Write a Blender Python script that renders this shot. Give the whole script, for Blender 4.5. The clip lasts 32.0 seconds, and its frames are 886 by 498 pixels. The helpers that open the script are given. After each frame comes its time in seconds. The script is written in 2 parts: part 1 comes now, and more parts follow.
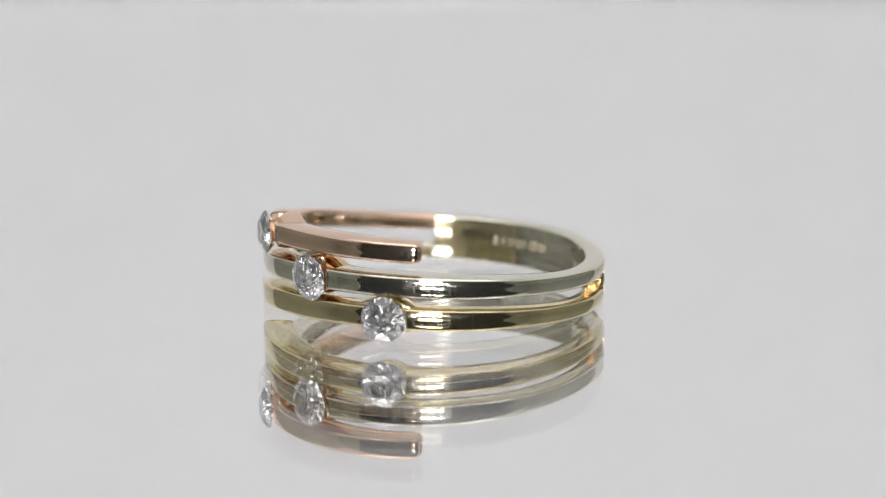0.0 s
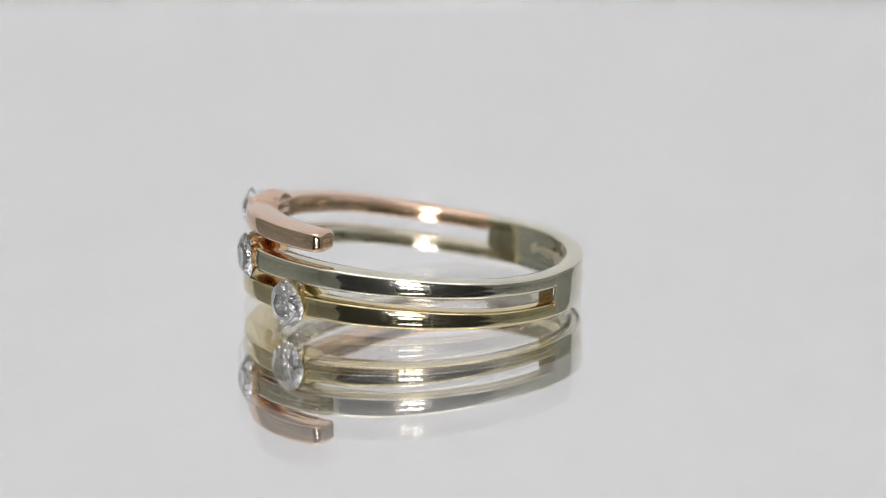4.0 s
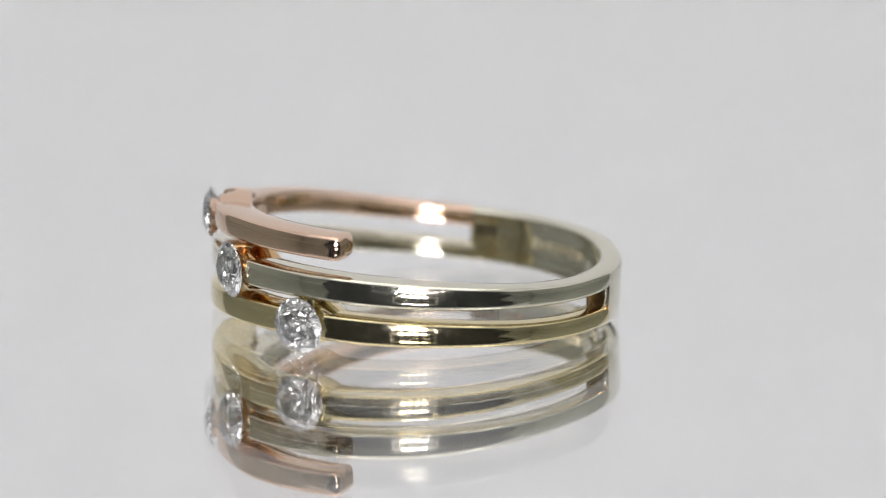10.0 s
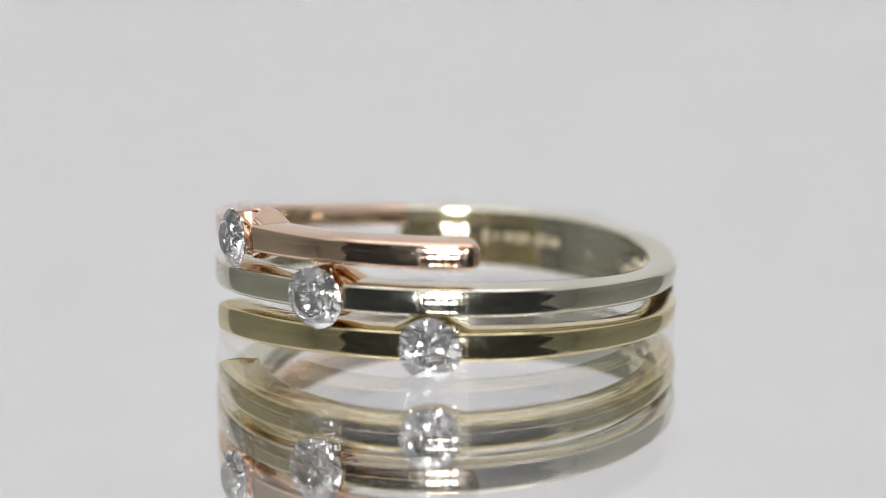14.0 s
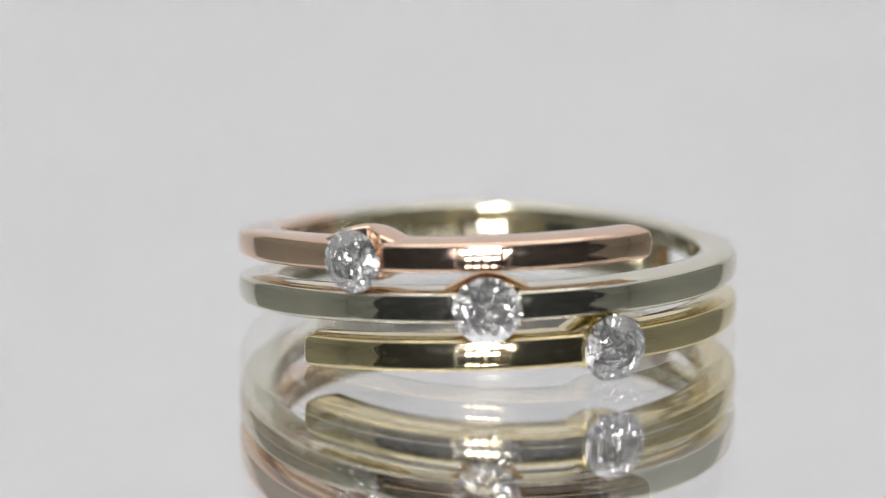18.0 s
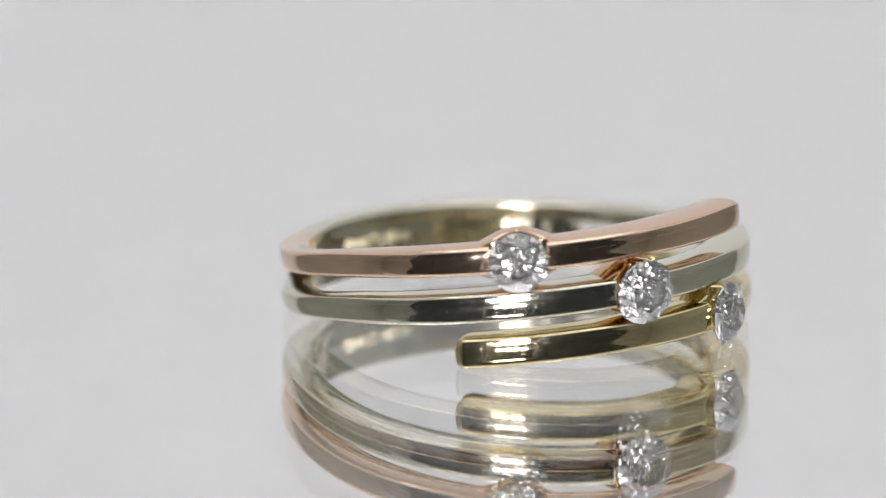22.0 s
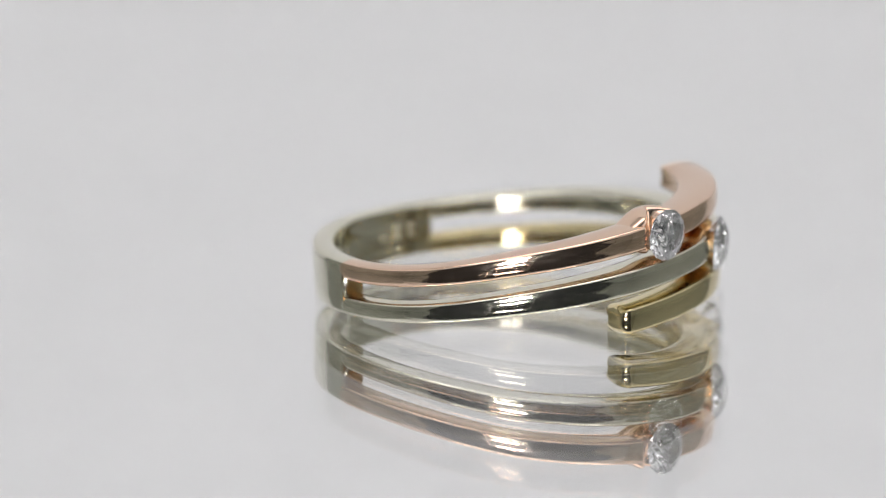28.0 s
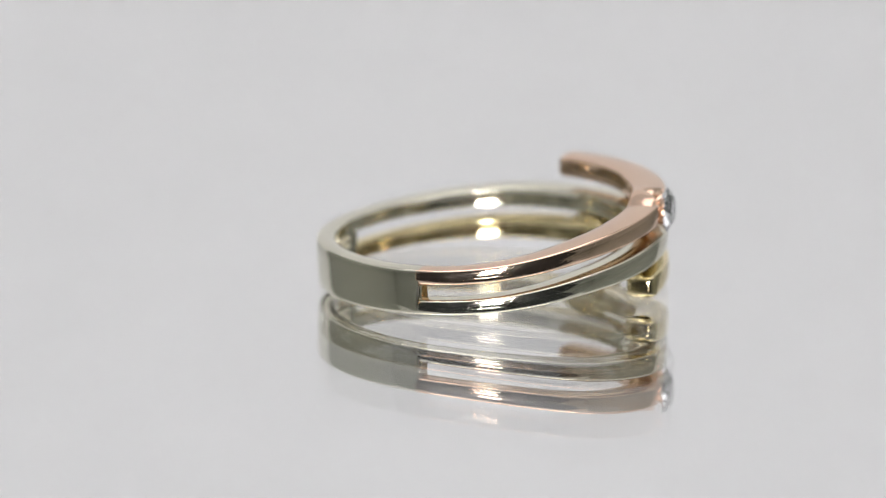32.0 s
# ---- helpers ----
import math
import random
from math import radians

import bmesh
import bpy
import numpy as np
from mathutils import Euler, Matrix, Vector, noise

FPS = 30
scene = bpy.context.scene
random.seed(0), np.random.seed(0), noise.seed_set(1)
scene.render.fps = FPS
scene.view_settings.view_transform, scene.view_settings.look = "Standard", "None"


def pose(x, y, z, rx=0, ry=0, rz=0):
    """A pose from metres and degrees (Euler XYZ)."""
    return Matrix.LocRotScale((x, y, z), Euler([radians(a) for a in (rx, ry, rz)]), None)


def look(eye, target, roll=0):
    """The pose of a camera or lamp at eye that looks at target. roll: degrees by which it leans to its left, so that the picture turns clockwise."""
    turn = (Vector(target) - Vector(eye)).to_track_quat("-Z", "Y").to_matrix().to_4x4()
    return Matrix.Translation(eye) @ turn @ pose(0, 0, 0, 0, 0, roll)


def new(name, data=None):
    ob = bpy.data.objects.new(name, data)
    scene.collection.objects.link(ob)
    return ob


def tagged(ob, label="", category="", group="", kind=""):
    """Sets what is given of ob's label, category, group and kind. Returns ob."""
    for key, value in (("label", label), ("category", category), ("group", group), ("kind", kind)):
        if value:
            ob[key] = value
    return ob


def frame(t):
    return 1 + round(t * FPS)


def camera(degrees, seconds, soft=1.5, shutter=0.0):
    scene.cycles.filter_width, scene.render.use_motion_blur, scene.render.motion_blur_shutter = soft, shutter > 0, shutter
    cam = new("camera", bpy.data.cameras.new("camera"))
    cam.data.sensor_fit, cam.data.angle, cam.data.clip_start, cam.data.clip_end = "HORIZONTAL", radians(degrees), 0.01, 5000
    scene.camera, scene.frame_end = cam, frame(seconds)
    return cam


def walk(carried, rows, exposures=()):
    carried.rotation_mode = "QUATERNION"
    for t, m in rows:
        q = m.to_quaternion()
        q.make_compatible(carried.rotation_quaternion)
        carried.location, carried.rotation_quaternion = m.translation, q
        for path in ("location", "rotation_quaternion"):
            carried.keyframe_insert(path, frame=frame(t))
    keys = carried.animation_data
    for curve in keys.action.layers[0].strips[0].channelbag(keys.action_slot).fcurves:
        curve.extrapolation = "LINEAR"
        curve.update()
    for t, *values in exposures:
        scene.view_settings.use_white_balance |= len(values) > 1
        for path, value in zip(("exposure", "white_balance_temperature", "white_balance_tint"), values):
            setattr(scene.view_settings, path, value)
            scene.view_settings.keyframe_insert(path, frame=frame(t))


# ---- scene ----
# All lengths below are given in millimetres and scaled by MM.
MM = 0.001

# The camera stands before a turning mirror plate and slides along its own line of sight.
PITCH, TARGET_Z = 13.76, 2.33
PIVOT_X, ORBIT, PHASE = 0.64, 2.99, 25.15
RING_Z, LEAN_X, LEAN_Y = 2.58, -2.70, -0.36

# seconds, turn of the plate in degrees, distance from the camera to the plate's middle
PATH = [
    (0.00, -47.69, 375.0),
    (1.00, -54.83, 371.1),
    (2.00, -61.60, 370.6),
    (3.00, -68.64, 372.1),
    (3.50, -72.70, 373.7),
    (5.50, -90.30, 382.3),
    (6.00, -93.47, 380.1),
    (6.25, -93.90, 377.9),
    (6.50, -92.80, 375.3),
    (7.00, -88.75, 369.0),
    (8.00, -80.80, 350.1),
    (9.00, -72.89, 329.3),
    (10.00, -64.60, 312.1),
    (11.00, -57.83, 297.7),
    (12.00, -50.70, 287.4),
    (13.00, -43.07, 280.9),
    (14.00, -34.94, 278.0),
    (14.50, -30.80, 275.8),
    (16.50, -15.50, 263.8),
    (17.00, -11.33, 261.5),
    (18.00, -2.40, 257.4),
    (19.00, 5.64, 255.8),
    (20.00, 13.40, 259.9),
    (21.00, 21.41, 266.2),
    (22.00, 29.60, 271.8),
    (23.00, 37.08, 277.0),
    (24.00, 44.20, 279.9),
    (25.00, 50.87, 283.5),
    (25.50, 55.00, 286.8),
    (27.50, 71.00, 306.4),
    (28.00, 75.28, 311.7),
    (29.00, 83.70, 322.7),
    (30.00, 92.00, 334.6),
    (31.00, 100.40, 346.9),
    (32.00, 108.47, 358.9),
]


def eye_at(distance):
    a = radians(PITCH)
    return (0, -distance * MM * math.cos(a), (distance * math.sin(a) + TARGET_Z) * MM)


cam = camera(8.0, 32.0, soft=0.9)
scene.cycles.max_bounces, scene.cycles.transmission_bounces, scene.cycles.glossy_bounces = 24, 20, 12
cam.data.dof.use_dof = True
cam.data.dof.aperture_fstop = 29
walk(cam, [(t, look(eye_at(d), (0, 0, TARGET_Z * MM))) for t, turn, d in PATH])

# ---- light ----
world = bpy.data.worlds.new("room_light")
scene.world = world
world.use_nodes = True
world.node_tree.nodes["Background"].inputs[0].default_value = (0.9, 0.95, 1.0, 1)
world.node_tree.nodes["Background"].inputs[1].default_value = 0.03
scene.view_settings.exposure = 0.0


def area_light(name, m, sx, sy, watts, colour):
    lamp = bpy.data.lights.new(name, "AREA")
    lamp.shape, lamp.size, lamp.size_y, lamp.energy, lamp.color = "RECTANGLE", sx, sy, watts, colour
    ob = new(name, lamp)
    ob.matrix_world = m
    return ob


area_light("tent_light_panel_front", look((0, -0.055, 0.44), (0, 0.0, 0.0)), 0.46, 0.13, 0.540, (0.985, 0.985, 1.0))
area_light("tent_light_panel_back", look((0, 0.10, 0.44), (0, 0.16, 0.0)), 0.46, 0.13, 0.318, (0.985, 0.985, 1.0))


# ---- materials ----
def material(name):
    m = bpy.data.materials.new(name)
    m.use_nodes = True
    return m, m.node_tree.nodes, m.node_tree.links, m.node_tree.nodes["Principled BSDF"]


WAVE, HAZE, MILK = 0.04, 0.24, 0.045


def metal(name, colour, rough, scratch=1.0):
    """Polished gold, slightly uneven in colour. scratch: how much it is worn by hair lines along the finger's round and by small pits."""
    m, n, l, b = material(name)
    b.inputs["Metallic"].default_value = 1
    co = n.new("ShaderNodeTexCoord")

    def noise_at(scale, detail, stretch=None, turn=(0, 0, 0)):
        tex = n.new("ShaderNodeTexNoise")
        tex.inputs["Scale"].default_value, tex.inputs["Detail"].default_value = scale, detail
        source = co.outputs["Object"]
        if stretch:
            place = n.new("ShaderNodeMapping")
            place.inputs["Scale"].default_value, place.inputs["Rotation"].default_value = stretch, turn
            l.new(source, place.inputs["Vector"])
            source = place.outputs["Vector"]
        l.new(source, tex.inputs["Vector"])
        return tex.outputs["Fac"]

    def ranged(value, low, high, to_low, to_high):
        r = n.new("ShaderNodeMapRange")
        for key, v in (("From Min", low), ("From Max", high), ("To Min", to_low), ("To Max", to_high)):
            r.inputs[key].default_value = v
        l.new(value, r.inputs["Value"])
        return r.outputs["Result"]

    def bumped(height, strength, distance, normal=None, invert=False):
        k = n.new("ShaderNodeBump")
        k.invert = invert
        k.inputs["Strength"].default_value, k.inputs["Distance"].default_value = strength, distance
        l.new(height, k.inputs["Height"])
        if normal:
            l.new(normal, k.inputs["Normal"])
        return k.outputs["Normal"]

    mix = n.new("ShaderNodeMix")
    mix.data_type = "RGBA"
    mix.inputs["A"].default_value = (*[c * 0.95 for c in colour], 1)
    mix.inputs["B"].default_value = (*[min(1, c * 1.03) for c in colour], 1)
    l.new(noise_at(220, 3), mix.inputs["Factor"])
    l.new(mix.outputs["Result"], b.inputs["Base Color"])
    brushed = noise_at(900, 4, (1, 1, 14))
    l.new(ranged(brushed, 0.2, 0.8, rough * 0.6, rough * 1.5), b.inputs["Roughness"])
    if not scratch:
        return m
    normal = bumped(noise_at(260, 1), WAVE * scratch, 0.0004)
    normal = bumped(brushed, 0.010 * scratch, 0.0002, normal)
    pits = ranged(noise_at(11000, 2), 0.63, 0.80, 0, 1)
    normal = bumped(pits, 0.10 * scratch, 0.00005, normal, True)
    l.new(normal, b.inputs["Normal"])
    # hair scratches that catch the lamps
    lines = ranged(noise_at(9500, 3, (0.55, 0.55, 1.5), (0.15, 0.5, 0)), 0.59, 0.74, 0.0, HAZE * scratch)
    rub = n.new("ShaderNodeBsdfAnisotropic")
    rub.inputs["Color"].default_value = (*[0.5 * c + 0.45 for c in colour], 1)
    rub.inputs["Roughness"].default_value = 0.27
    l.new(normal, rub.inputs["Normal"])
    blend = n.new("ShaderNodeMixShader")
    l.new(lines, blend.inputs[0])
    l.new(b.outputs["BSDF"], blend.inputs[1])
    l.new(rub.outputs["BSDF"], blend.inputs[2])
    # upright polishing lines that spread the lamps into a milky patch
    upright = ranged(noise_at(7000, 2, (1, 1, 0.07)), 0.30, 0.70, 0.0, MILK * scratch)
    milk = n.new("ShaderNodeBsdfAnisotropic")
    milk.inputs["Color"].default_value = (*[0.5 * c + 0.45 for c in colour], 1)
    milk.inputs["Roughness"].default_value = 0.19
    l.new(normal, milk.inputs["Normal"])
    over = n.new("ShaderNodeMixShader")
    l.new(upright, over.inputs[0])
    l.new(blend.outputs["Shader"], over.inputs[1])
    l.new(milk.outputs["BSDF"], over.inputs[2])
    l.new(over.outputs["Shader"], n["Material Output"].inputs["Surface"])
    return m


def plain(name, colour, rough=0.8, grain=300, depth=0.05):
    m, n, l, b = material(name)
    co = n.new("ShaderNodeTexCoord")
    no = n.new("ShaderNodeTexNoise")
    no.inputs["Scale"].default_value, no.inputs["Detail"].default_value = grain, 5
    l.new(co.outputs["Object"], no.inputs["Vector"])
    mix = n.new("ShaderNodeMix")
    mix.data_type = "RGBA"
    mix.inputs["A"].default_value = (*[c * (1 - depth) for c in colour], 1)
    mix.inputs["B"].default_value = (*colour, 1)
    l.new(no.outputs["Fac"], mix.inputs["Factor"])
    l.new(mix.outputs["Result"], b.inputs["Base Color"])
    b.inputs["Roughness"].default_value = rough
    return m


ROSE = metal("polished_rose_gold", (0.80, 0.575, 0.425), 0.03)
WHITE = metal("polished_white_gold", (0.73, 0.70, 0.575), 0.03)
YELLOW = metal("polished_yellow_gold", (0.74, 0.63, 0.37), 0.03)
# gold darkened in its base colour to stand for shade and reflections in recesses
SHADED_GOLD = metal("recess_shaded_gold", (0.62, 0.39, 0.18), 0.06)
SILVER = metal("mirror_silvering", (0.96, 0.96, 0.965), 0.001, 0.0)
FLAP = plain("grey_tent_fabric", (0.285, 0.295, 0.27), 0.9)
UPPER = plain("pale_tent_fabric", (0.80, 0.80, 0.79), 0.9)
FABRIC = plain("white_tent_fabric", (0.84, 0.84, 0.85), 0.9)
BOARD = plain("white_base_board", (0.8, 0.8, 0.8), 0.6)
DARK = plain("dim_room_paint", (0.045, 0.05, 0.045), 0.9, 3)
BLACK = plain("black_plastic", (0.03, 0.03, 0.03), 0.5)
# stamped marks, their lamp glints put in as a lighter, rougher gold
MARK = metal("glint_stamped_gold", (0.80, 0.76, 0.64), 0.33)

GLASS, gn, gl, gb = material("clear_plate_glass")
gb.inputs["Base Color"].default_value = (1, 1, 1, 1)
gb.inputs["Transmission Weight"].default_value, gb.inputs["Roughness"].default_value, gb.inputs["IOR"].default_value = 1, 0, 1.25


DIAMOND, dn, dl, db = material("diamond_crown")
db.inputs["Base Color"].default_value = (1, 1, 1, 1)
db.inputs["Transmission Weight"].default_value, db.inputs["Roughness"].default_value, db.inputs["IOR"].default_value = 1, 0, 2.417
# the steep lower facets throw all light back
PAVILION, pn, pl, pb = material("diamond_pavilion")
pb.inputs["Base Color"].default_value, pb.inputs["Metallic"].default_value, pb.inputs["Roughness"].default_value = (0.98, 0.98, 0.99, 1), 1, 0
# added rough lobe that spreads the lamps' glints and brightens the stones
soft_glint = pn.new("ShaderNodeBsdfAnisotropic")
soft_glint.inputs["Color"].default_value, soft_glint.inputs["Roughness"].default_value = (1, 1, 1, 1), 0.24
glint_mix = pn.new("ShaderNodeMixShader")
glint_mix.inputs[0].default_value = 0.10
pl.new(pb.outputs["BSDF"], glint_mix.inputs[1])
pl.new(soft_glint.outputs["BSDF"], glint_mix.inputs[2])
pl.new(glint_mix.outputs["Shader"], pn["Material Output"].inputs["Surface"])
LED, en, el, eb = material("led_chip")
eb.inputs["Emission Color"].default_value, eb.inputs["Emission Strength"].default_value = (1, 0.97, 0.94, 1), 480


# ---- building helpers ----
def part(name, bm, mat, parent=None, label="", smooth=False):
    me = bpy.data.meshes.new(name)
    bmesh.ops.recalc_face_normals(bm, faces=bm.faces[:])
    if smooth:
        for f in bm.faces:
            f.smooth = True
    bm.to_mesh(me)
    bm.free()
    me.materials.append(mat)
    ob = new(name, me)
    if parent is not None:
        ob.parent = parent
    if label:
        ob["label"] = label
    return ob


def box(x0, y0, z0, x1, y1, z1, bevel=0.0, bm=None):
    bm = bm or bmesh.new()
    v = [bm.verts.new((x, y, z)) for x in (x0, x1) for y in (y0, y1) for z in (z0, z1)]
    for f in ((0, 1, 3, 2), (4, 6, 7, 5), (0, 4, 5, 1), (2, 3, 7, 6), (0, 2, 6, 4), (1, 5, 7, 3)):
        bm.faces.new([v[i] for i in f])
    if bevel:
        bmesh.ops.bevel(bm, geom=bm.edges[:], offset=bevel, segments=3, affect="EDGES", profile=0.5)
    return bm


def disc(radius, z0, z1, bevel, sides=160):
    bm = bmesh.new()
    rings = []
    for r, z in ((radius - bevel, z0), (radius, z0 + bevel), (radius, z1 - bevel), (radius - bevel, z1)):
        rings.append([bm.verts.new((r * math.cos(2 * math.pi * i / sides), r * math.sin(2 * math.pi * i / sides), z)) for i in range(sides)])
    for a, b in zip(rings, rings[1:]):
        for i in range(sides):
            j = (i + 1) % sides
            bm.faces.new((a[i], a[j], b[j], b[i]))
    bm.faces.new(rings[0][::-1])
    bm.faces.new(rings[-1])
    return bm


LED_HEIGHTS = (0.012, 0.0485)

# ---- the ring's shape ----
R_OUT, R_IN, HOLE_BACK = 10.0, 8.5, 0.45
SLOT_END, SLOT_HALF, RAIL = 133.2, 0.43, 0.88
SLOT_LEFT, SLOT_RIGHT = -0.68, -0.95
STONES_AT, STONE_R, TIP_AT, STONE_PROUD = (-29.3, 1.9, 31.2), 1.36, 43.2, 0.14


def smoothstep(a, b, v):
    v = min(1, max(0, (v - a) / (b - a)))
    return v * v * (3 - 2 * v)


def white_z(th):
    """From the foot of the band at the rose side up to its top at the yellow side."""
    g = (1 - math.cos(radians(th))) / (1 - math.cos(radians(SLOT_END)))
    rise = SLOT_HALF + RAIL / 2
    left, right = SLOT_LEFT - rise, SLOT_RIGHT + rise
    ease = -0.009 * (th + SLOT_END) * smoothstep(-70, -SLOT_END, th) if th < 0 else 0.004 * (th - SLOT_END) * smoothstep(70, SLOT_END, th)
    return 0.07 + (right - left) / 2 * th / SLOT_END + ((left + right) / 2 - 0.07) * g + ease


def rose_z(th):
    return white_z(th) + 2 * SLOT_HALF + RAIL + 0.19 * smoothstep(-SLOT_END, -35, th)


def yellow_z(th):
    return white_z(th) - 2 * SLOT_HALF - RAIL - 0.12 * smoothstep(-SLOT_END, -35, -th)


def inner_r(th):
    """The finger hole is a circle set back from the outer one."""
    a = radians(th)
    s = HOLE_BACK
    return -s * math.cos(a) + math.sqrt(R_IN ** 2 - (s * math.sin(a)) ** 2)


def cyl(th, r, z):
    a = radians(th)
    return Vector((r * math.sin(a) * MM, -r * math.cos(a) * MM, z * MM))


DOME = 0.045


def strand(sections, closed=False, crown=0.03, inside=0.035, bm=None):
    """Sweeps a bevelled bar round the finger. sections: rows of angle, middle height, half height, inner and outer radius."""
    bm = bm or bmesh.new()
    rows = []
    e = 0.19
    for th, z, h, ri, ro in sections:
        prof = []
        k = min(e, h * 0.45, (ro - ri) * 0.45)
        for cr, cz, a0 in ((ro - k, z + h - k, 90), (ro - k, z - h + k, 0), (ri + k, z - h + k, -90), (ri + k, z + h - k, -180)):
            for s in range(4):
                a = radians(a0 - 30 * s)
                prof.append((cr + k * math.cos(a), cz + k * math.sin(a)))
            if a0 in (0, -180):
                side = 1 if a0 else -1
                for f in (0.7, 0.35, 0.0, -0.35, -0.7):
                    prof.append(((ro + ri) / 2 - side * f * ((ro - ri) / 2 - k), z + side * (h + DOME * (ro - ri) * (1 - f * f))))
            if a0 == -90:
                for f in (-0.75, -0.4, 0.0, 0.4, 0.75):
                    prof.append((ri + 0.6 * k - inside * (1 - f * f), z + (h - k) * f))
            if a0 == 90:
                for f in (0.6, 0.2, -0.2, -0.6):
                    prof.append((ro + crown * (1 - f * f), z + (h - k) * f))
        rows.append([bm.verts.new(cyl(th, r, zz)) for r, zz in prof])
    n = len(rows[0])
    pairs = list(zip(rows, rows[1:])) + ([(rows[-1], rows[0])] if closed else [])
    for a, b in pairs:
        for i in range(n):
            j = (i + 1) % n
            bm.faces.new((a[i], a[j], b[j], b[i]))
    if not closed:
        for end in (rows[0][::-1], rows[-1]):
            bm.faces.new([bm.verts.new(v.co) for v in end])
    return bm


def steps(a, b, step=1.0):
    n = max(2, int(abs(b - a) / step))
    return [a + (b - a) * i / n for i in range(n + 1)]


def strand_rows(a, b, height, stone, tip=0, deeper=0.0):
    """tip: 1 where the strand ends freely at b, -1 where it does at a."""
    rows = []
    a, b = a - 1.4 * (a == -SLOT_END), b + 1.4 * (b == SLOT_END)
    joints = [v for q in (0.9, 0.95, 1.0, 1.05, 1.1) for v in (-SLOT_END - q, SLOT_END + q) if a < v < b]
    marks = joints + steps(a, b, 0.8) + [stone + q for q in (-7.4, -7.05, -7.0, -6.0, 6.0, 7.0, 7.05, 7.4)]
    if tip:
        end = b if tip > 0 else a
        marks += [end - tip * q for q in (0.02, 0.06, 0.13, 0.23, 0.36, 0.52, 0.70, 0.90, 1.15, 1.45, 1.8, 2.2, 2.6)]
    for th in sorted(marks):
        h, ri, ro = RAIL / 2 + 0.135 * (1 - smoothstep(40, 130, abs(th))), inner_r(th), R_OUT
        if abs(th - stone) < 7.02:
            ro = ri + 0.35
        end = (b - th) if tip > 0 else (th - a) if tip < 0 else 99
        if end < 3.0:
            q = math.sqrt(max(0.0, 1 - (1 - end / 3.0) ** 2))
            h -= 0.40 * (1 - q)
            ri, ro = ri + 0.45 * (1 - q), ro - 0.45 * (1 - q)
        sunk = smoothstep(SLOT_END + 0.9, SLOT_END + 1.1, abs(th))
        h, ri, ro = h - 0.04 * sunk, ri + 0.08 * sunk, ro - 0.06 * sunk
        low = deeper * (1 - smoothstep(45, 115, abs(th))) / 2
        rows.append((th, height(th) - low, h + low, ri, ro))
    return rows


def seat_rows(height, stone):
    """The wider seat under a stone, grooved for its point, which runs out into the strand."""
    rows = []
    for d in steps(-18, 18, 0.4):
        q = 1 - smoothstep(1.0, 16.0, abs(d))
        away = abs(d) * math.pi / 180 * R_OUT
        groove = R_OUT + STONE_PROUD - 0.08 - 1.17 * (1 - away / STONE_R)
        rows.append((stone + d, height(stone + d * (1 - 0.6 * q)), 0.36 + 0.70 * q, inner_r(stone + d) + 0.06, min(R_OUT - 0.26, groove)))
    return rows


def brilliant(radius, seed):
    """A round brilliant: table, crown and pavilion facets, in metres, its table facing +z and its girdle at z = 0."""
    bm = bmesh.new()
    r = radius * MM

    def circle(n, rad, z, turn=0.0):
        return [bm.verts.new((rad * math.cos(2 * math.pi * (i + turn) / n), rad * math.sin(2 * math.pi * (i + turn) / n), z)) for i in range(n)]
    table = circle(8, 0.56 * r, 0.30 * r)
    kite = circle(8, 0.78 * r, 0.17 * r, 0.5)
    top = circle(16, r, 0.02 * r)
    low = circle(16, r, -0.02 * r)
    waist = circle(16, 0.60 * r, -0.37 * r, 0.5)
    pav = circle(8, 0.22 * r, -0.68 * r, 0.5)
    culet = bm.verts.new((0, 0, -0.86 * r))
    bm.faces.new(table)
    for i in range(8):
        j = (i + 1) % 8
        bm.faces.new((table[i], kite[i], table[j]))
        bm.faces.new((table[i], kite[i - 1], top[2 * i]))
        bm.faces.new((table[i], top[2 * i], kite[i]))
        bm.faces.new((kite[i], top[2 * i], top[2 * i + 1]))
        bm.faces.new((kite[i], top[2 * i + 1], top[(2 * i + 2) % 16]))
        bm.faces.new((pav[i], waist[2 * i + 1], waist[2 * i]))
        bm.faces.new((pav[i], pav[j], waist[2 * i + 1]))
        bm.faces.new((pav[j], waist[(2 * i + 2) % 16], waist[2 * i + 1]))
        bm.faces.new((pav[i], culet, pav[j]))
    for i in range(16):
        j = (i + 1) % 16
        bm.faces.new((top[i], low[i], low[j], top[j]))
        bm.faces.new((waist[i], low[j], low[i]))
        bm.faces.new((waist[i], waist[j], low[j]))
    rnd = random.Random(seed)
    for v in kite + waist + pav + low + [culet]:
        v.co += Vector((rnd.uniform(-1, 1), rnd.uniform(-1, 1), rnd.uniform(-1, 1))) * 0.022 * r
    bmesh.ops.triangulate(bm, faces=[f for f in bm.faces if len(f.verts) == 4])
    return bm


def radial_pose(th, r, z):
    """Local +z looks outwards from the ring, local +y up."""
    a = radians(th)
    out = Vector((math.sin(a), -math.cos(a), 0))
    up = Vector((0, 0, 1))
    side = up.cross(out)
    m = Matrix((side, up, out)).transposed().to_4x4()
    m.translation = cyl(th, r, z)
    return m


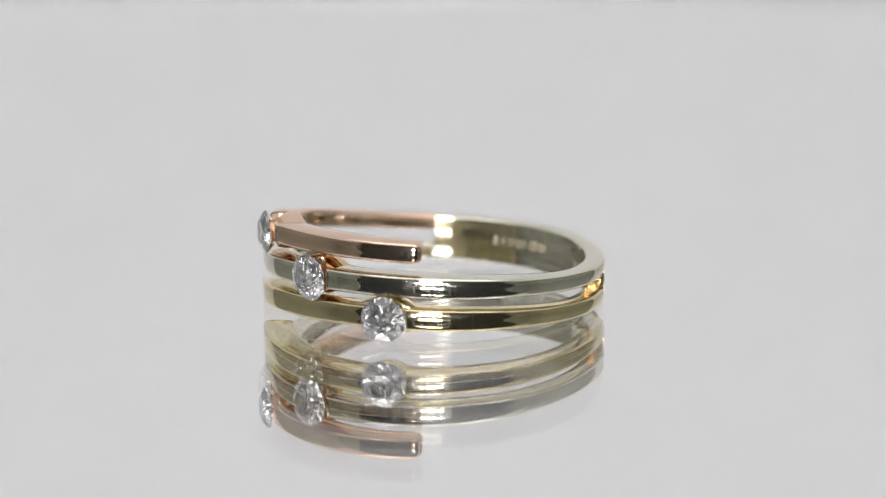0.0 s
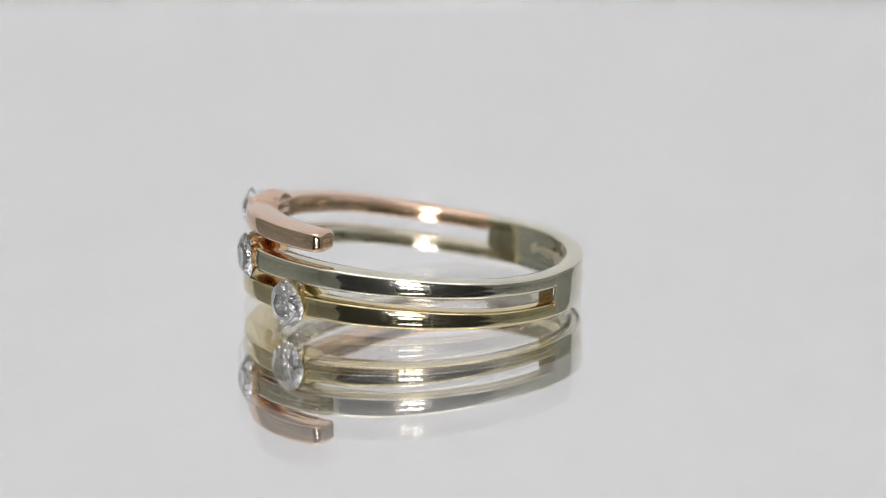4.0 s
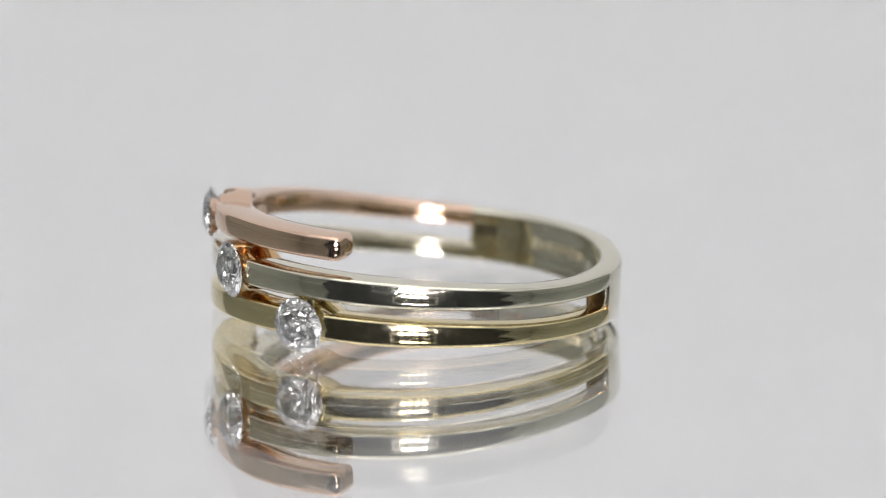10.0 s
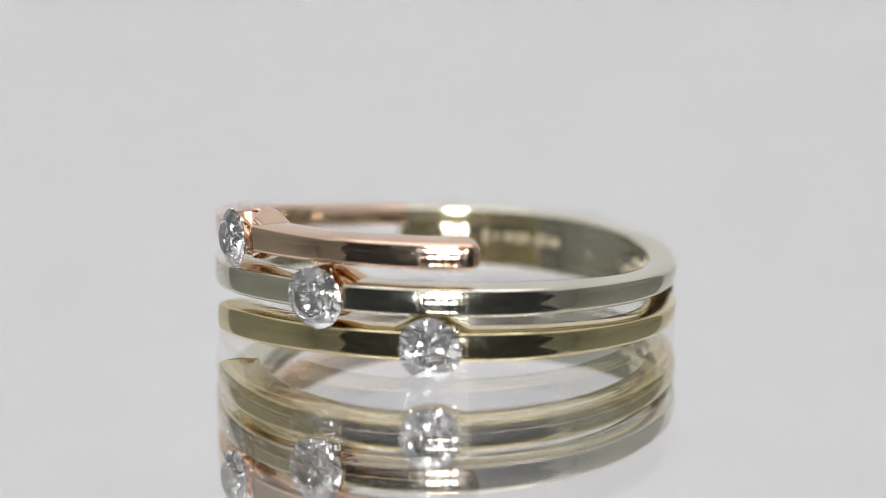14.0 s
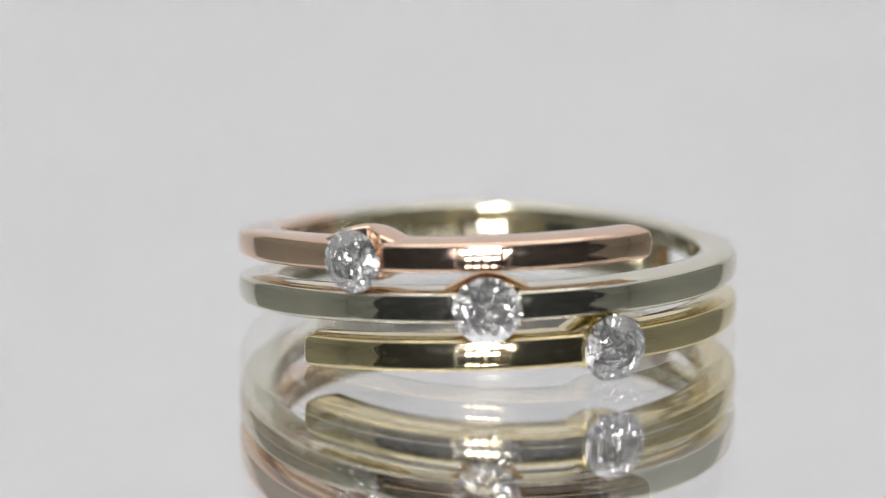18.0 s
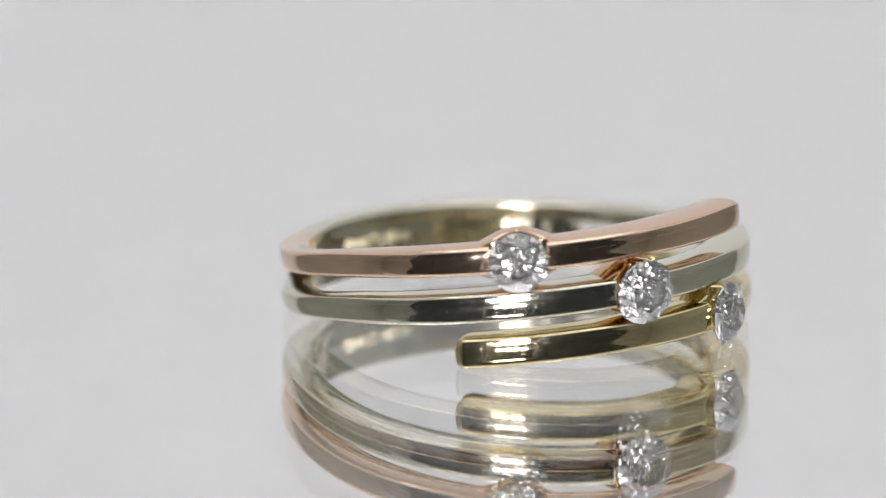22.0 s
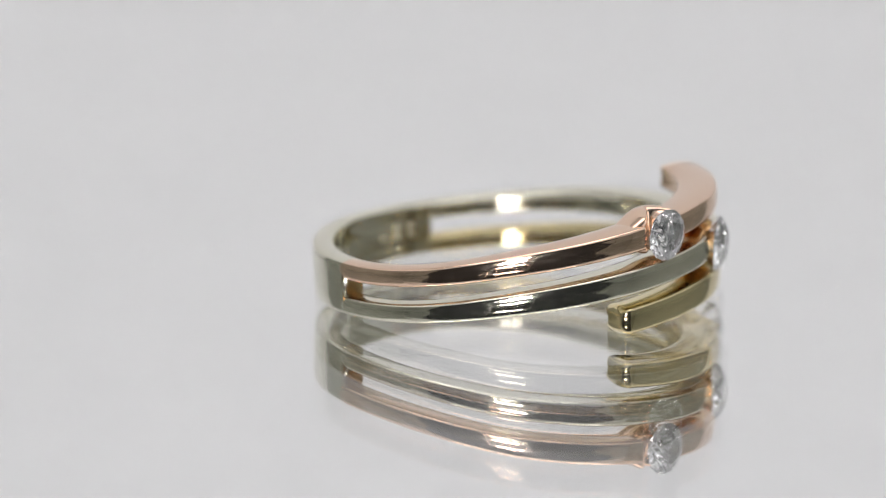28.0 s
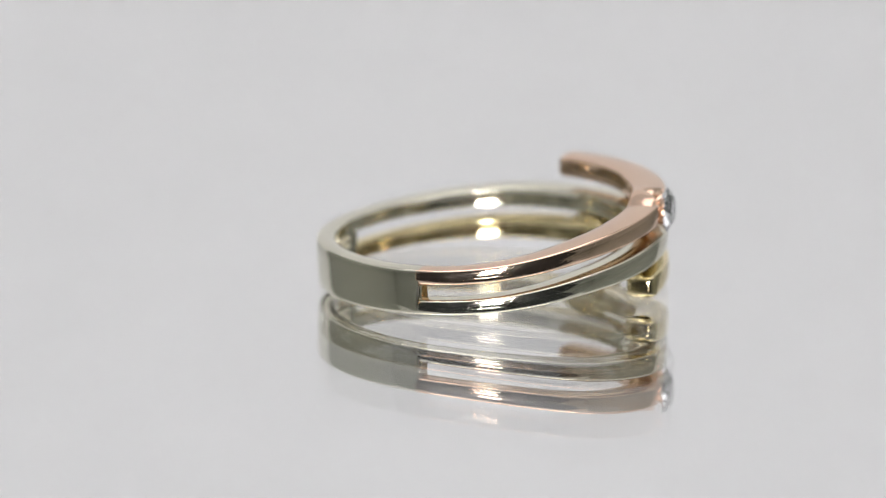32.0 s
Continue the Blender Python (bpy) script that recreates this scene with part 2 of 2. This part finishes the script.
def finger_ring():
    ring = new("finger_ring")
    tagged(ring, "three-strand ring of rose, white and yellow gold with three diamonds", "ring")
    band = []
    for th in steps(SLOT_END, 360 - SLOT_END, 1.0):
        u = (th - SLOT_END) / (360 - 2 * SLOT_END)
        mid = SLOT_RIGHT + (SLOT_LEFT - SLOT_RIGHT) * u
        bulge = math.sin(math.pi * u) ** 2
        top, low = mid + SLOT_HALF + RAIL + 0.10 * bulge, mid - SLOT_HALF - RAIL + 0.01 * bulge
        band.append((th, (top + low) / 2, (top - low) / 2, inner_r(th), R_OUT))
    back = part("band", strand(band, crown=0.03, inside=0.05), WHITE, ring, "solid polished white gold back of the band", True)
    # end faces get the gold with recess shade in its colour
    back.data.materials.append(SHADED_GOLD)
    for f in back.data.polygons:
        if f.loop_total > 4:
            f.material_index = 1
    for side, mid in ((1, SLOT_RIGHT), (-1, SLOT_LEFT)):
        rows = []
        for d in (-0.6, -0.57, -0.52, -0.44, -0.33, -0.2, 0.0, 0.2, 0.4, 0.8, 1.3):
            q = 1 - math.sqrt(max(0.0, 1 - (1 - min(1, (d + 0.6) / 1.0)) ** 2))
            rows.append((side * (SLOT_END + d), mid, SLOT_HALF + 0.06, inner_r(SLOT_END + d) + 0.1 + 0.1 * q, R_OUT - 0.018 - 0.17 * q))
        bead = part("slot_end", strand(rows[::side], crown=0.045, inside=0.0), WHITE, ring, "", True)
        # the bead's end faces too carry painted-in recess shade
        bead.data.materials.append(SHADED_GOLD)
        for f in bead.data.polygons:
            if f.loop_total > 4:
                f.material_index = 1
    marks = bmesh.new()
    rnd = random.Random(4)
    th = 181.0
    while th < 203:
        wide = rnd.choice((0.5, 0.8, 1.2, 1.6))
        tall = rnd.choice((0.14, 0.2, 0.28))
        corners = []
        for a, zz in ((th, -tall), (th + wide, -tall), (th + wide, tall), (th, tall)):
            mid = SLOT_RIGHT + (SLOT_LEFT - SLOT_RIGHT) * (a - SLOT_END) / (360 - 2 * SLOT_END) + 0.15
            corners.append((a, mid + zz))
        inner = [marks.verts.new(cyl(a, inner_r(a) - 0.05, zz)) for a, zz in corners]
        deep = [marks.verts.new(cyl(a, inner_r(a) + 0.05, zz)) for a, zz in corners]
        marks.faces.new(inner)
        marks.faces.new(deep[::-1])
        for i in range(4):
            marks.faces.new((inner[i], deep[i], deep[(i + 1) % 4], inner[(i + 1) % 4]))
        th += wide + rnd.choice((0.6, 0.8, 1.9))
    # round stamps, drawn as the blurred discs of their glints
    for th in (141.0, 146.5, 152.0):
        mid = SLOT_RIGHT + (SLOT_LEFT - SLOT_RIGHT) * (th - SLOT_END) / (360 - 2 * SLOT_END) + 0.1
        for dz in (-0.22, 0.22) if th < 150 else (-0.22,):
            rim = [(th + 1.1 * math.cos(a), mid + dz + 0.16 * math.sin(a)) for a in (2 * math.pi * i / 14 for i in range(14))]
            inner = [marks.verts.new(cyl(a, inner_r(a) - 0.05, zz)) for a, zz in rim]
            deep = [marks.verts.new(cyl(a, inner_r(a) + 0.05, zz)) for a, zz in rim]
            marks.faces.new(inner)
            marks.faces.new(deep[::-1])
            for i in range(14):
                marks.faces.new((inner[i], deep[i], deep[(i + 1) % 14], inner[(i + 1) % 14]))
    tagged(part("engraving", marks, MARK, ring, "row of small illegible stamped marks inside the band"), kind="stuff")
    part("rose_strand", strand(strand_rows(-SLOT_END, TIP_AT, rose_z, STONES_AT[0], 1)), ROSE, ring, "polished rose gold strand with a free rounded end", True)
    part("white_strand", strand(strand_rows(-SLOT_END, SLOT_END, white_z, STONES_AT[1], deeper=0.09)), WHITE, ring, "polished white gold middle strand", True)
    part("yellow_strand", strand(strand_rows(-TIP_AT - 2.3, SLOT_END, yellow_z, STONES_AT[2], -1, 0.12)), YELLOW, ring, "polished yellow gold strand with a free rounded end", True)
    # the middle setting is coloured with recess shade, the others plain gold
    for th, height, mat, tilt, size in ((STONES_AT[0], rose_z, ROSE, 1.5, 1.26), (STONES_AT[1], white_z, SHADED_GOLD, 5.5, STONE_R), (STONES_AT[2], yellow_z, YELLOW, 3.0, STONE_R)):
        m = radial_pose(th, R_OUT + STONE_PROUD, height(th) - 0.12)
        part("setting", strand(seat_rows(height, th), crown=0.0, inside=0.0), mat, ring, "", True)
        gem = part("diamond", brilliant(size, int(th + 50)), DIAMOND, ring, "clear round brilliant-cut diamond")
        gem.data.materials.append(PAVILION)
        for f in gem.data.polygons:
            f.material_index = 1 if f.center.z < -0.03 * size * MM else 0
        gem.matrix_local = m @ pose(0, 0, 0, tilt)
    return ring


def mirror_plate():
    plate = new("mirror_plate")
    tagged(plate, "round mirror plate of clear glass with a silvered back, turning slowly", "mirror")
    part("glass", disc(0.105, -0.00212, 0.0, 0.0003), GLASS, plate, "clear polished glass")
    part("silvering", disc(0.104, -0.0040, -0.002125, 0.0001), SILVER, plate, "silver backing")
    return plate


def tent():
    """White fabric tent, open towards the dim room."""
    x, y0, y1, z0, z1, w = 0.30, -0.13, 0.30, -0.03, 0.45, 0.004
    top = 0.135
    for name, side in (("wall_left", -1), ("wall_right", 1)):
        x0, x1 = sorted((side * x, side * (x + w)))
        tagged(part(name, box(x0, y0, z0, x1, y1, 0.20), FLAP), "grey fabric lower side of a photo tent", "wall", kind="structure")
        tagged(part(name + "_upper", box(x0, y0, 0.2001, x1, y1, z1), FABRIC), "white fabric upper side of a photo tent", "wall", kind="structure")
    tagged(part("wall_back", box(-x - w, y1, z0, x + w, y1 + w, z1), FABRIC), "white fabric back wall of a photo tent", "wall", kind="structure")
    # the front flaps are drawn apart, and bulge inwards a little above the base
    for name, side, bulge, wide in (("wall_front_left", -1, 0.150, 0.178), ("wall_front_right", 1, 0.134, 0.205)):
        rows = [(z0, wide), (0.012, (bulge + wide) / 2), (0.034, bulge), (0.042, bulge + 0.002), (0.064, (bulge + wide) / 2), (0.094, wide), (top, wide + 0.004)]
        bm = bmesh.new()
        loops = [[bm.verts.new((side * v, yy, z)) for v, yy in ((e, y0 - w), (x + w, y0 - w), (x + w, y0), (e, y0))] for z, e in rows]
        for p, q in zip(loops, loops[1:]):
            for i in range(4):
                bm.faces.new((p[i], p[(i + 1) % 4], q[(i + 1) % 4], q[i]))
        bm.faces.new(loops[0][::-1])
        bm.faces.new(loops[-1])
        tagged(part(name, bm, FLAP), "grey fabric front flap of a photo tent", "wall", kind="structure")
    tagged(part("wall_front_top", box(-x - w, y0 - w, top + 0.0001, x + w, y0, z1 + w), UPPER), "pale fabric front flap above the opening of a photo tent", "wall", kind="structure")
    tagged(part("ceiling", box(-x - w, y0, z1, x + w, y1 + w, z1 + w), FABRIC), "white fabric roof of a photo tent", "ceiling", kind="structure")
    bm = box(-x - w, y0, -0.034, x + w, y1, -0.0301)
    for v in bm.verts:
        v.co.y += 0.009
    base = part("floor", bm, BOARD)
    base.location = (0, -0.009, 0)
    tagged(base, "white base board under the turntable", "floor", kind="structure")
    return base


def table():
    t = new("table")
    tagged(t, "dark grey table under the photo tent", "table")
    part("tabletop", box(-0.55, -0.62, -0.060, 0.55, 0.45, -0.0345, 0.003), DARK, t)
    for x in (-0.49, 0.49):
        for y in (-0.56, 0.39):
            part("leg", box(x - 0.022, y - 0.022, -0.76, x + 0.022, y + 0.022, -0.0602, 0.002), DARK, t)
    tagged(part("ground", box(-2.0, -2.0, -0.80, 2.0, 2.0, -0.7602), DARK), "dim room floor", "floor", kind="structure")


def turntable_base():
    t = new("turntable")
    tagged(t, "low white motorised turntable under the mirror plate", "turntable")
    part("housing", disc(0.06, -0.030, -0.010, 0.002), BOARD, t)
    part("platter", disc(0.07, -0.0098, -0.0042, 0.0008), BOARD, t)
    return t


def led_lamp():
    """Two bars of leds, below and above the line of sight, on one black stand."""
    lamp = new("led_lamp")
    tagged(lamp, "black lamp frame with two bars of four bright leds", "lamp")
    for z in LED_HEIGHTS:
        bar = part("bar", box(-0.027, -0.008, z - 0.004, 0.027, -0.0005, z + 0.004, 0.001), BLACK, lamp)
        for i in range(4):
            x = (i - 1.5) * 0.0080
            part("led", disc_to_front(x, z, 0.0032), LED, bar)
    low, high = LED_HEIGHTS
    for x in (-0.0255, 0.0255):
        part("post", box(x - 0.0014, -0.0065, low + 0.0041, x + 0.0014, -0.0025, high - 0.0041, 0.0004), BLACK, lamp)
    part("stand", box(-0.005, -0.0065, -0.0270, 0.005, -0.0025, low - 0.0041, 0.0008), BLACK, lamp)
    part("foot", box(-0.02, -0.016, -0.0300, 0.02, 0.010, -0.0271, 0.001), BLACK, lamp)
    return lamp


def disc_to_front(x, z, radius):
    bm = disc(radius, 0, 0.0014, 0.0003, 20)
    bmesh.ops.transform(bm, matrix=pose(x, -0.0004, z, -90), verts=bm.verts[:])
    return bm


floor_board = tent()
table()
turntable_base()
lamp_bar = led_lamp()
lamp_bar.location = (-0.004, -0.122, 0)
plate = mirror_plate()
cam.data.dof.focus_object = floor_board
ring = finger_ring()


def motions():
    """The plate turns with the ring on it."""
    rows_ring, rows_plate = [], []
    for t, turn, d in PATH:
        a = radians(turn + PHASE)
        m = Matrix.Translation((PIVOT_X * MM + ORBIT * MM * math.sin(a), -ORBIT * MM * math.cos(a), RING_Z * MM))
        rows_ring.append((t, m @ pose(0, 0, 0, 0, 0, turn) @ pose(0, 0, 0, LEAN_X, 0, 0) @ pose(0, 0, 0, 0, LEAN_Y, 0)))
        rows_plate.append((t, pose(PIVOT_X * MM, 0, 0, 0, 0, turn)))
    walk(ring, rows_ring)
    walk(plate, rows_plate)


motions()
